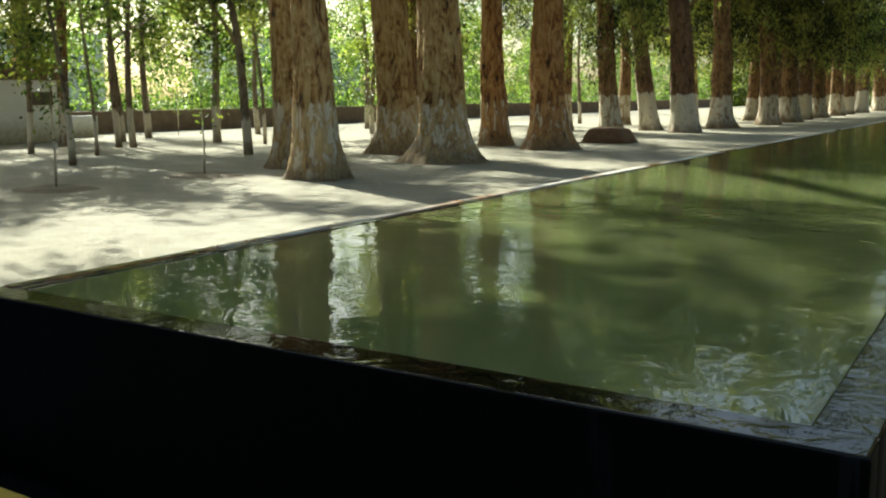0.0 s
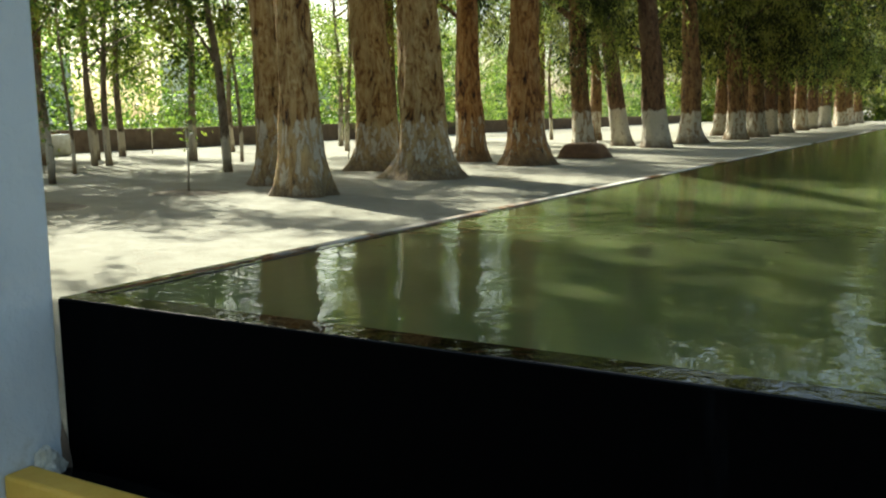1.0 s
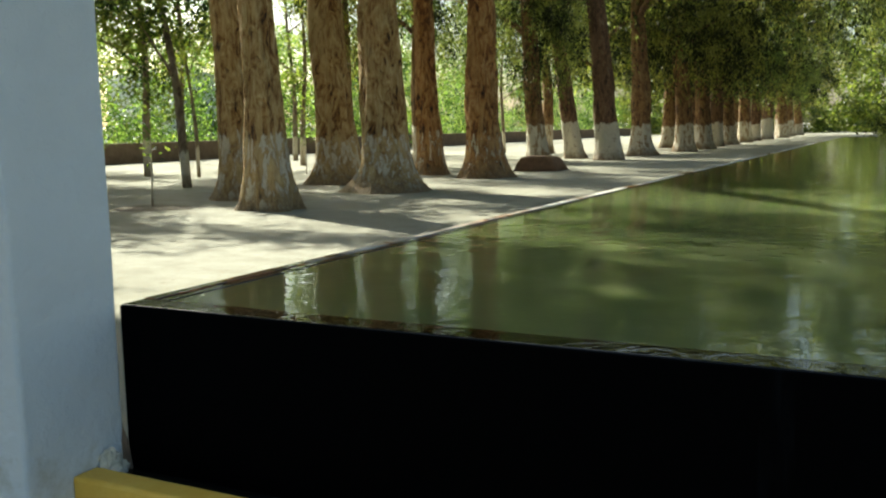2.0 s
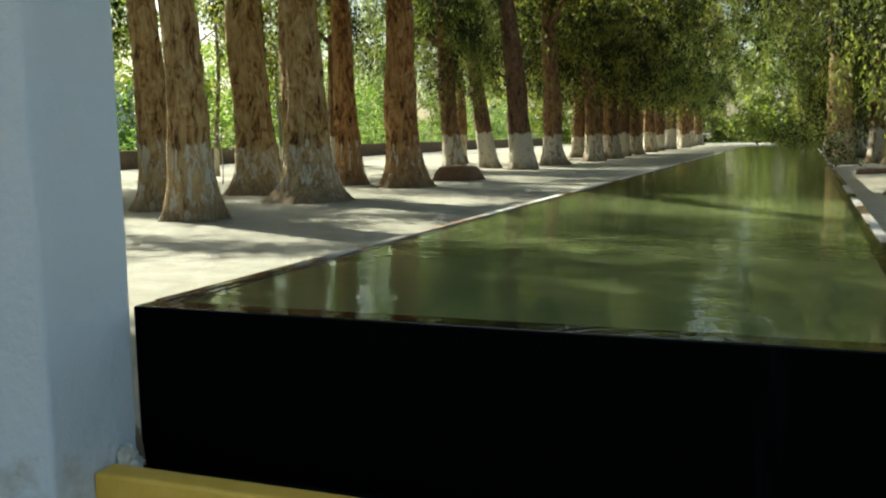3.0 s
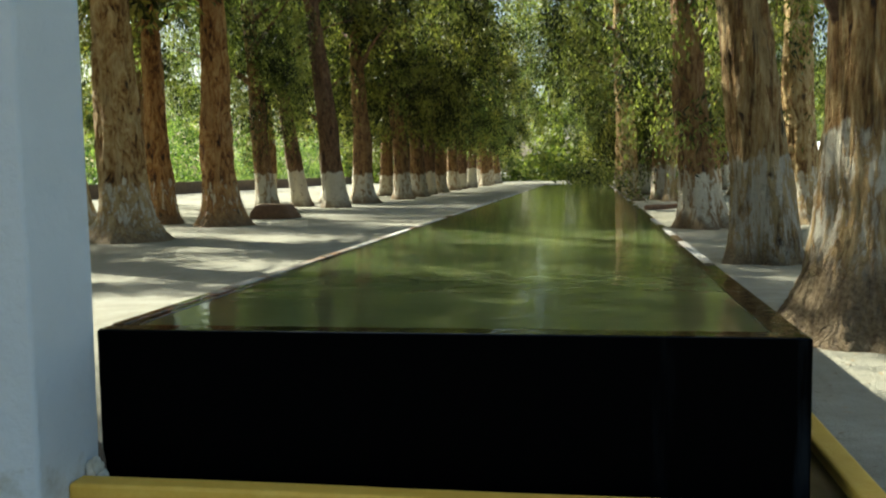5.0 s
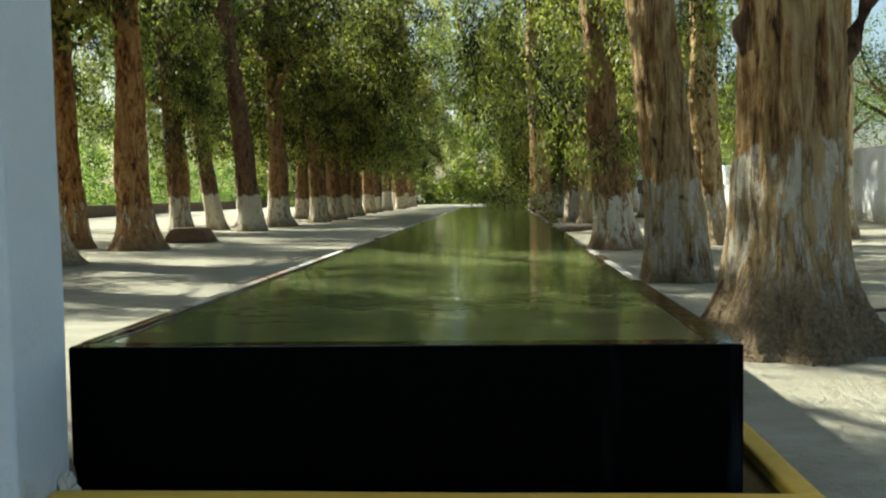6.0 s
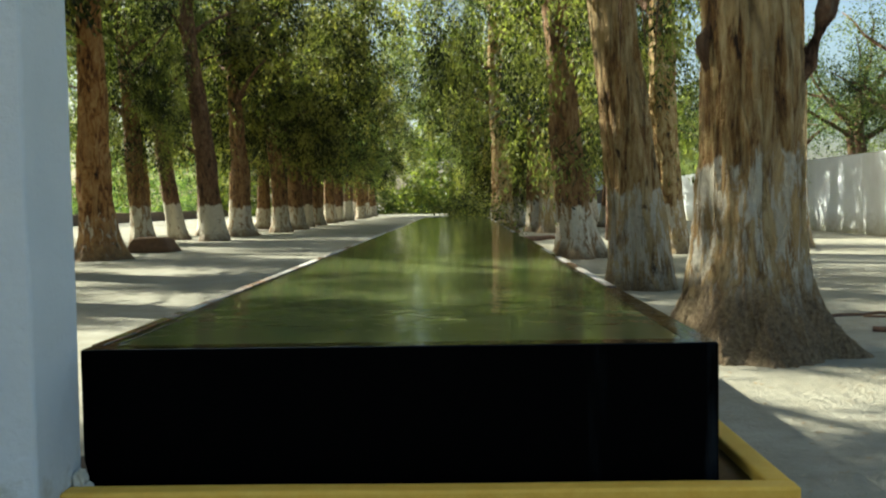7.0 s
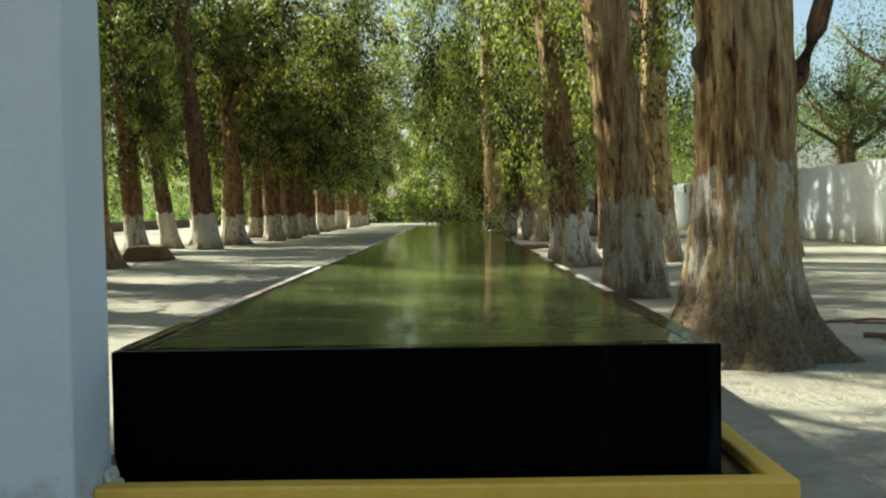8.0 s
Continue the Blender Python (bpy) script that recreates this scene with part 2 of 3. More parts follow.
MOUND = simple("reddish_earth", (0.12, 0.065, 0.035), (0.19, 0.11, 0.06), 7, 0.95, 0.8)
SOIL = simple("dark_turned_soil", (0.13, 0.10, 0.065), (0.21, 0.17, 0.115), 8, 0.95, 0.8)
RED_PAINT = simple("red_painted_sheet", (0.40, 0.09, 0.06), (0.48, 0.15, 0.10), 3, 0.6)
GREY_BLUE = simple("pale_blue_grey_paint", (0.45, 0.52, 0.58), (0.55, 0.62, 0.66), 3, 0.7)
WINDOW_DARK = simple("dark_window", (0.05, 0.04, 0.035), (0.09, 0.07, 0.06), 4, 0.3)
LOG = simple("dry_fallen_branch_wood", (0.10, 0.055, 0.035), (0.22, 0.13, 0.085), 9, 0.9, 0.7, (1, 1, 1))


# ---- building helpers ----
def link_mesh(name, me, material, parent=None, label=""):
    me.materials.append(material)
    ob = new(name, me)
    if parent is not None:
        ob.parent = parent
    return tagged(ob, label)


def part(name, bm, material, parent=None, label="", smooth=False):
    me = bpy.data.meshes.new(name)
    bm.normal_update()
    bm.to_mesh(me)
    bm.free()
    if smooth:
        me.polygons.foreach_set("use_smooth", [True] * len(me.polygons))
    return link_mesh(name, me, material, parent, label)


def thing(name, at, label, category, group="", kind=""):
    ob = new(name)
    ob.empty_display_size = 0.1
    ob.matrix_world = at if isinstance(at, Matrix) else Matrix.Translation(at)
    return tagged(ob, label, category, group, kind)


def box(x0, x1, y0, y1, z0, z1, bevel=0.0, segments=2, cuts=0, wobble=0.0, seed=0):
    bm = bmesh.new()
    bmesh.ops.create_cube(bm, size=1)
    for v in bm.verts:
        v.co = Vector((x0 + (v.co.x + 0.5) * (x1 - x0), y0 + (v.co.y + 0.5) * (y1 - y0), z0 + (v.co.z + 0.5) * (z1 - z0)))
    if bevel:
        bmesh.ops.bevel(bm, geom=bm.edges[:], offset=bevel, segments=segments, affect="EDGES", profile=0.5)
    if cuts:
        long_edges = [e for e in bm.edges if e.calc_length() > 0.3]
        bmesh.ops.subdivide_edges(bm, edges=long_edges, cuts=cuts, use_grid_fill=True)
    if wobble:
        for v in bm.verts:
            v.co += noise.noise_vector(v.co * 2.3 + Vector((seed, 0, 0))) * wobble
    return bm


def tube(points, radii, sides=10, rough=0.0, seed=0.0):
    """A bent, tapered round bar through points."""
    bm = bmesh.new()
    rings = []
    pts = [Vector(p) for p in points]
    for i, (p, r) in enumerate(zip(pts, radii)):
        d = (pts[min(i + 1, len(pts) - 1)] - pts[max(i - 1, 0)]).normalized()
        u = d.orthogonal().normalized() if abs(d.z) < 0.9 else Vector((1, 0, 0)).cross(d).normalized()
        v = d.cross(u)
        ring = []
        for k in range(sides):
            a = 2 * math.pi * k / sides
            way = u * math.cos(a) + v * math.sin(a)
            rr = r * (1 + rough * noise.noise(p * 1.7 + way * 1.5 + Vector((seed, seed, 0))))
            ring.append(bm.verts.new(p + way * rr))
        rings.append(ring)
    for a, b in zip(rings, rings[1:]):
        for k in range(sides):
            bm.faces.new((a[k], a[(k + 1) % sides], b[(k + 1) % sides], b[k]))
    bm.faces.new(rings[0][::-1])
    bm.faces.new(rings[-1])
    return bm


def leaf_mesh(name, centres, per, spread, length, width, rng, droop=0.7):
    """Many single bent leaves, scattered in hanging sprays round the centres."""
    n = len(centres) * per
    c = np.repeat(np.asarray(centres, float), per, axis=0)
    off = rng.normal(0, 1, (n, 3)) * np.asarray(spread)
    p = c + off
    d = rng.normal(0, 1, (n, 3))
    d[:, 2] = -abs(d[:, 2]) * 0.6 - droop
    d /= np.linalg.norm(d, axis=1)[:, None]
    s = np.cross(d, rng.normal(0, 1, (n, 3)))
    s /= np.linalg.norm(s, axis=1)[:, None] + 1e-9
    up = np.cross(s, d)
    ln = length * rng.uniform(0.6, 1.3, (n, 1))
    wd = width * rng.uniform(0.6, 1.3, (n, 1))
    v = np.empty((n, 4, 3))
    v[:, 0] = p
    v[:, 1] = p + d * ln * 0.45 + s * wd * 0.5 + up * wd * 0.15
    v[:, 2] = p + d * ln - up * wd * 0.2
    v[:, 3] = p + d * ln * 0.45 - s * wd * 0.5 + up * wd * 0.15
    me = bpy.data.meshes.new(name)
    me.vertices.add(n * 4)
    me.vertices.foreach_set("co", v.ravel())
    me.loops.add(n * 4)
    me.loops.foreach_set("vertex_index", np.arange(n * 4, dtype=np.int32))
    me.polygons.add(n)
    me.polygons.foreach_set("loop_start", np.arange(0, n * 4, 4, dtype=np.int32))
    me.update(calc_edges=True)
    return me


# ---- setting ----
bm = bmesh.new()
bmesh.ops.create_grid(bm, x_segments=2, y_segments=2, size=1500)
ground = part("ground", bm, DIRT)
tagged(ground, "packed pale sandy dirt under the trees", "ground", kind="structure")

# ---- tank, curb, pillar ----
W, H, FAR, LIP = 2.55, 0.884, 33.0, 0.105
tank = thing("water_tank", (0, 0, 0), "long black stone water tank filled to the brim", "water tank")
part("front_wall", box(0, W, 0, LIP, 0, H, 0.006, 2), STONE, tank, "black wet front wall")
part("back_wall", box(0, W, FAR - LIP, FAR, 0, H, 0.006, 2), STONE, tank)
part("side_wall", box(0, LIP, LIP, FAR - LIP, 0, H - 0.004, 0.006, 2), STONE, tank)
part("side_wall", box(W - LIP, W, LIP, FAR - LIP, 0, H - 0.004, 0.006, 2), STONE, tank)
part("lip", box(0.002, 0.055, 0.11, FAR - LIP, H - 0.008, H + 0.006, 0.004, 2, 0), RIM, tank, "lime-crusted rim")
part("lip", box(W - 0.055, W - 0.002, 2.4, FAR - LIP, H - 0.008, H + 0.006, 0.004, 2, 0), RIM_DARK, tank, "dark rim with lime patches")
part("wet_rim", box(0.003, W - 0.003, 0.003, LIP + 0.01, H - 0.02, H + 0.003, 0.006, 3), FILM, tank, "rim under a film of water")
part("wet_rim", box(W - LIP - 0.01, W - 0.058, 2.4, FAR - LIP, H - 0.02, H + 0.002, 0.004, 2), FILM, tank, "rim under a film of water")
part("wet_rim", box(0.058, LIP, LIP + 0.012, FAR - LIP, H - 0.02, H + 0.002, 0.004, 2), FILM, tank, "rim under a film of water")
part("wet_rim", box(W - LIP - 0.01, W - 0.003, LIP + 0.0105, 2.4, H - 0.02, H + 0.001, 0.004, 2), FILM, tank, "rim under a film of water")
part("floor_slab", box(LIP, W - LIP, LIP, FAR - LIP, 0.0, 0.1), STONE, tank)
bm = box(LIP + 0.001, W - LIP - 0.011, LIP + 0.011, FAR - LIP - 0.001, 0.101, H - 0.001)
water = part("water", bm, WATER)
tagged(water, "murky green still water, brim-full, mirroring trees", "water", kind="structure")

curb = thing("yellow_curb", (0, 0, 0), "low ochre-yellow painted curb round the tank's foot", "curb")
part("front_run", box(0.0, 2.79, -0.235, -0.135, 0, 0.377, 0.012, 2, 6, 0.004, 3), YELLOW, curb)
part("side_run", box(2.69, 2.79, -0.135, FAR + 0.3, 0, 0.375, 0.012, 2, 6, 0.003, 4), YELLOW, curb)
# solid near-black block nearly up to the curb's top, hiding its inner face
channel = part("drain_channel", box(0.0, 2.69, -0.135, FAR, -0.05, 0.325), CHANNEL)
tagged(channel, "near-black wet fill of the overflow channel between curb and tank", "channel", kind="structure")

pillar = thing("white_pillar", (-0.542, -0.2, 0), "tall white plastered square pillar in shade", "pillar")
part("shaft", box(-0.55, 0.54, -0.2, 0.190, 0, 7.5, 0.016, 3, 26, 0.008, 9), COLUMN, pillar, smooth=False)

CRUMB = simple("pale_broken_mortar", (0.50, 0.46, 0.36), (0.68, 0.64, 0.53), 30, 0.95, 0.8)


def lump(x, y, z, sx, sy, sz, seed):
    """A broken, knobbly lump."""
    bm = bmesh.new()
    bmesh.ops.create_icosphere(bm, subdivisions=3, radius=1)
    for v in bm.verts:
        k = 1 + 0.55 * noise.noise(v.co * 1.6 + Vector((seed, 0, 0))) + 0.25 * noise.noise(v.co * 4.5 + Vector((0, seed, 0)))
        v.co = Vector((x + v.co.x * k * sx, y + v.co.y * k * sy, z + v.co.z * k * sz))
    return bm


rubble = thing("mortar_rubble", (0, 0, 0), "pale broken mortar lumps in the corner behind the curb", "rubble")
for i, (x, y, z, a, b, c) in enumerate([(0.03, -0.10, 0.375, 0.030, 0.032, 0.055), (0.065, -0.115, 0.350, 0.026, 0.022, 0.028), (0.02, -0.05, 0.345, 0.022, 0.022, 0.024)]):
    part("lump", lump(x, y, z, a, b, c, 3.7 * i), CRUMB, rubble)
plug = part("mortar_plug", lump(-0.012, -0.012, 0.36, 0.03, 0.016, 0.13, 9.0), LOW_WALL)
tagged(plug, "dark mortar packed between pillar and tank", "mortar")


# ---- trees ----
def trunk_mesh(r, lean, seed, height=11.0, flare=0.75, sides=36, rings=46, bend=0.0, twist=0.35):
    bm = bmesh.new()
    rows = []
    rnd = random.Random(seed)
    lobes = [(rnd.choice((3, 4, 5, 6)), rnd.uniform(0, 6.28), rnd.uniform(0.05, 0.16)) for _ in range(3)]
    for i in range(rings + 1):
        f = i / rings
        z = -0.08 + (height + 0.08) * f ** 1.7
        zz = max(z, 0)
        base = r * (1 + flare * math.exp(-zz / 0.42) + 0.12 * math.exp(-zz / 1.6)) * (1 - 0.045 * zz)
        cx = lean[0] * zz + bend * math.sin(zz * 0.9 + seed)
        cy = lean[1] * zz + bend * math.cos(zz * 0.7 + seed * 2) - bend * math.cos(seed * 2)
        row = []
        for k in range(sides):
            a = 2 * math.pi * k / sides
            d = Vector((math.cos(a), math.sin(a), 0))
            q = 1.0
            for m, ph, amp in lobes:
                q += amp * math.cos(m * a + ph + zz * 0.5) * (0.19 + 0.75 * math.exp(-zz / 0.45))
            q += 0.17 * noise.noise(Vector((d.x * 2.1 + seed, d.y * 2.1, zz * 0.55)))
            q += (0.05 + 0.06 * (1 - math.exp(-zz / 0.6))) * noise.noise(Vector((d.x * 4.5 + seed, d.y * 4.5, zz * 1.3)))
            if sides > 40:
                b = a + twist * zz
                e = Vector((math.cos(b) * 9 + seed, math.sin(b) * 9, zz * 0.8))
                q += (0.11 if sides > 100 else 0.075) * (0.35 - abs(noise.noise(e))) + 0.022 * noise.noise(Vector((e.x * 2.4, e.y * 2.4, zz * 2.2)))
                q -= 0.10 * max(0.0, noise.noise(Vector((d.x * 2.6 + seed * 3, d.y * 2.6, zz * 1.9))) - 0.42)
            row.append(bm.verts.new((cx + d.x * base * q, cy + d.y * base * q, z)))
        rows.append(row)
    for a, b in zip(rows, rows[1:]):
        for k in range(sides):
            bm.faces.new((a[k], a[(k + 1) % sides], b[(k + 1) % sides], b[k]))
    bm.faces.new(rows[-1])
    return bm


def limb_paths(lean, seed, n, low, high, reach):
    rnd = random.Random(seed * 7 + 1)
    out = []
    for i in range(n):
        z0 = low + (high - low) * i / max(n - 1, 1)
        a = 2.4 * i + rnd.uniform(0, 1) + seed
        d = Vector((math.cos(a), math.sin(a), 0))
        p0 = Vector((lean[0] * z0, lean[1] * z0, z0))
        L = reach * rnd.uniform(0.7, 1.1)
        pts = [p0 + d * (L * f) + Vector((0, 0, L * (0.75 * f - 0.25 * f * f))) + noise.noise_vector(Vector((seed, i, f * 3))) * 0.25 * f for f in (0, 0.2, 0.45, 0.7, 1)]
        out.append(pts)
    return out


def crown_centres(rng, n, low, high, radius, hang, taper=0.35, clump=0.40):
    """Spray centres in clumps, with holes between them; each clump hangs down in a ragged tail."""
    count = max(8, n // 9)
    f = rng.uniform(0, 1, count) ** 0.8
    a = rng.uniform(0, 6.283, count)
    rr = radius * (taper + (1 - taper) * np.minimum(f * 1.6, 1)) * np.sqrt(rng.uniform(0.06, 1, count))
    clumps = np.stack([rr * np.cos(a), rr * np.sin(a), low + (high - low) * f], 1)
    pick = clumps[rng.integers(0, count, n)]
    off = rng.normal(0, 1, (n, 3)) * np.array((clump, clump, hang))
    off[:, 2] = np.where(off[:, 2] < 0, off[:, 2] * 1.5, off[:, 2] * 0.5)
    out = pick + off
    out[:, 2] = np.maximum(out[:, 2], low - 0.9 + rng.uniform(0, 0.6, n))
    return out


CROWNS = {}


def crown(key, parent, material):
    """Shared crown meshes by kind: high (bare trunk below), low (hanging to three metres), far (fewer, larger leaves)."""
    if key not in CROWNS:
        kind, seed = key
        rng = np.random.default_rng(seed + 11)
        if kind == "high":
            c = crown_centres(rng, 380, 7.2, 14, 5.0, 0.7)
            me = leaf_mesh("crown", c, 24, (0.24, 0.24, 0.36), 0.30, 0.125, rng)
        elif kind == "low":
            c = crown_centres(rng, 320, 4.6, 13, 5.2, 0.8)
            me = leaf_mesh("crown", c, 80, (0.20, 0.20, 0.42), 0.19, 0.052, rng, 1.1)
        elif kind == "slim":
            c = crown_centres(rng, 250, 4.0, 13, 2.7, 0.8)
            me = leaf_mesh("crown", c, 80, (0.20, 0.20, 0.42), 0.18, 0.052, rng, 1.1)
        else:
            c = crown_centres(rng, 400, 4.5, 14, 7.0, 0.85, clump=0.52)
            me = leaf_mesh("crown", c, 46, (0.26, 0.26, 0.50), 0.26, 0.085, rng, 1.2)
        me.materials.append(material)
        CROWNS[key] = me
    ob = new("crown", CROWNS[key])
    ob.parent = parent
    return tagged(ob, "hanging grey-green foliage")


def eucalyptus(x, y, r, lean, bark, seed, kind, label, group, flare=0.75, sides=36, rings=46, limbs=5, turn=0.0, bend=0.04, drop=None, shift=(0, 0)):
    t = thing("eucalyptus_tree", (x, y, 0), label, "tree", group)
    part("trunk", trunk_mesh(r, lean, seed, 11.0, flare, sides, rings, bend), bark, t, smooth=True)
    low = {"low": 4.8, "far": 4.8, "slim": 5.0, "bare": 8.2}.get(kind, 6.2)
    for i, pts in enumerate(limb_paths(lean, seed, limbs, low, 10.0, 3.4)):
        k = r * (0.34 - 0.03 * i)
        part("limb", tube(pts, [k, k * 0.8, k * 0.55, k * 0.35, k * 0.12], 9, 0.25, seed + i), BARK_LIMB, t, smooth=True)
    if kind == "bare":
        return t
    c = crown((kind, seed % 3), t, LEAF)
    c.matrix_local = Matrix.Translation((lean[0] * 8 + shift[0], lean[1] * 8 + shift[1], 0)) @ Matrix.Rotation(turn + seed * 1.3, 4, "Z") @ Matrix.Translation((0, 0, 1.3 * math.sin(seed * 2.7) if drop is None else drop))
    return t


ROW_L, ROW_R, ROW_B = "eucalyptus row beside the path", "eucalyptus row by the white wall", "second eucalyptus row"
# front row across the path
front_tree = eucalyptus(-8.25, 11.5, 0.36, (-0.04, 0.0), BARK_TAN, 1, "slim", "thick old eucalyptus with tan shedding bark and a flared foot", ROW_L, 0.34, 90, 130, drop=7.6, shift=(0.0, 0.8))
# a high leafy bough added to the front tree, unseen, to shade the yard
part("bough", tube([(-0.3, 0, 7.6), (-0.2, -1.4, 8.9), (-0.2, -2.6, 10.0), (-0.25, -3.9, 10.9)], [0.15, 0.12, 0.09, 0.05], 9, 0.2, 4), BARK_LIMB, front_tree, smooth=True)
bough_rng = np.random.default_rng(77)
bough_centres = np.array((-0.25, -3.6, 10.9)) + bough_rng.normal(0, 1, (60, 3)) * np.array((1.2, 0.9, 0.6))
bough_leaves = new("bough_leaves", leaf_mesh("bough_leaves", bough_centres, 44, (0.24, 0.24, 0.36), 0.26, 0.085, bough_rng))
bough_leaves.data.materials.append(LEAF)
bough_leaves.parent = front_tree
eucalyptus(-8.64, 16.4, 0.52, (-0.035, 0.0), BARK_TAN, 2, "high", "massive eucalyptus with tan bark and worn lime-washed foot", ROW_L, 0.78, 90, 130)
eucalyptus(-8.72, 22.1, 0.47, (-0.01, 0.0), BARK_RED, 3, "high", "eucalyptus with dark red-brown peeling bark and broad foot", ROW_L, 0.55, 80, 110)
eucalyptus(-8.95, 35.2, 0.48, (-0.10, 0.0), BARK_WHITE, 4, "bare", "dark-barked eucalyptus with a clean lime-washed foot", ROW_L, 0.35, 36, 50)
eucalyptus(-9.05, 40.5, 0.45, (-0.03, 0.0), BARK_MID, 5, "high", "red-brown eucalyptus with patchy lime wash", ROW_L, 0.4, 36, 50)
# second row
eucalyptus(-10.55, 13.4, 0.35, (-0.035, 0.0), BARK_TAN, 6, "slim", "eucalyptus with pale brown bark behind the front row", ROW_B, 0.6, 60, 80, drop=6.5, shift=(0.0, 1.5))
eucalyptus(-11.5, 18.7, 0.53, (-0.045, 0.0), BARK_TAN, 7, "high", "eucalyptus with tan bark and lime-washed foot", ROW_B, 0.55, 40, 56)
eucalyptus(-11.1, 23.3, 0.38, (-0.04, 0.0), BARK_RED, 8, "high", "orange-brown eucalyptus with lime-washed foot", ROW_B, 0.35, 40, 56)
eucalyptus(-11.2, 32.8, 0.38, (-0.07, 0.0), BARK_MID, 9, "slim", "slender eucalyptus with lime-washed foot", ROW_B, 0.3, 32, 44)
eucalyptus(-11.0, 37.0, 0.38, (-0.18, 0.0), BARK_WHITE, 10, "slim", "leaning dark eucalyptus with bright lime-washed foot", ROW_B, 0.3, 32, 44)
eucalyptus(-23.3, 17.0, 0.19, (0.03, 0.0), BARK_MID, 23, "high", "slender eucalyptus with lime-washed foot by the hut", ROW_B, 0.3, 32, 44)
# a third, leafier row
for i, (x, y, kind) in enumerate([(-15.6, 25.5, "slim"), (-14.2, 28.5, "low"), (-14.6, 36.0, "low"), (-15.0, 44.0, "low"), (-14.4, 53.0, "low"), (-17.0, 62.0, "low")]):
    eucalyptus(x, y, 0.30, (-0.02, 0.0), BARK_MID, 40 + i, kind, "slender leafy eucalyptus deep in the grove", "third eucalyptus row", 0.3, 24, 30, 3, drop=0.3)
# right-hand row
big = eucalyptus(4.30, 5.20, 0.485, (-0.015, 0.0), BARK_BIG, 12, "high", "huge eucalyptus with pale shedding bark and worn lime wash", ROW_R, 0.80, 150, 230, 4, 0.0, 0.015)
eucalyptus(4.45, 11.5, 0.43, (-0.085, 0.0), BARK_PALE, 13, "high", "pale twisted eucalyptus with worn lime-washed foot", ROW_R, 0.25, 110, 170)
eucalyptus(7.15, 21.5, 0.44, (-0.025, 0.0), BARK_TAN, 14, "high", "tall orange-brown eucalyptus behind the row", ROW_R, 0.4, 60, 90, drop=3.5)
eucalyptus(4.55, 19.9, 0.43, (-0.10, 0.0), BARK_MID, 15, "low", "red-brown eucalyptus with a lime-washed foot and leafy shoots", ROW_R, 0.5, 80, 110, 0, drop=-1.7)
eucalyptus(5.55, 26.5, 0.30, (0.0, 0.0), BARK_MID, 22, "slim", "leafy dark eucalyptus behind the row", ROW_R, 0.3, 32, 44, drop=-1.0)
eucalyptus(5.2, 41.2, 0.45, (-0.02, 0.0), BARK_MID, 16, "low", "brown eucalyptus with lime-washed foot", ROW_R, 0.3, drop=-1.2)
eucalyptus(3.55, 40.0, 0.50, (-0.04, 0.0), BARK_TAN, 17, "low", "pale eucalyptus close beside the tank's far end", ROW_R, 0.3)
# the rows run on into the distance
mid = eucalyptus(-8.3, 46.3, 0.45, (-0.065, 0.0), BARK_MID, 18, "far", "distant eucalyptus with lime-washed foot", ROW_L, 0.3, 24, 30, 4, drop=-0.1)
mid2 = eucalyptus(-8.7, 56.0, 0.43, (0.05, 0.03), BARK_WHITE, 19, "far", "distant dark eucalyptus with lime-washed foot", ROW_L, 0.3, 24, 30, 4, drop=0.5)
far_rnd = random.Random(5)
spots = [(-8.6, y) for y in (51.2, 61.5, 68, 73.5, 80, 87, 95, 104)]
spots += [(-11.4 + far_rnd.uniform(-0.5, 0.5), y) for y in (43, 49, 54, 60, 66, 74, 82, 92, 104)]
for x, y in spots:
    copy_thing(far_rnd.choice((mid, mid2)), pose(x + far_rnd.uniform(-0.4, 0.4), y, 0, 0, 0, far_rnd.uniform(0, 360)) @ Matrix.Diagonal((1, 1, far_rnd.uniform(0.78, 1.15), 1)))
for x, y in [(4.6, 49), (5.2, 56), (4.4, 64), (5.0, 73), (4.5, 83), (5.0, 94), (4.6, 106), (9.5, 47), (10.5, 60), (10, 75)]:
    c = tagged(copy_thing(far_rnd.choice((mid, mid2)), pose(x, y, 0, 0, 0, far_rnd.uniform(0, 360)) @ Matrix.Diagonal((1, 1, far_rnd.uniform(0.78, 1.15), 1))), group=ROW_R)
end_tree = eucalyptus(3.6, 46.5, 0.30, (0.02, 0.0), BARK_LIMB, 24, "far", "dark leafy eucalyptus hanging low past the tank's far end", ROW_R, 0.3, 24, 30, 4, drop=-2.4)
end_tree.matrix_world = pose(3.6, 46.5, 0) @ Matrix.Diagonal((0.5, 0.5, 0.85, 1))
for x, y, tall in [(3.0, 54, 0.8), (3.8, 61, 0.9), (2.9, 70, 0.85), (3.4, 82, 0.9), (2.6, 96, 0.95), (1.8, 112, 1.0)]:
    copy_thing(end_tree, pose(x, y, 0, 0, 0, far_rnd.uniform(0, 360)) @ Matrix.Diagonal((0.5, 0.5, tall, 1)))


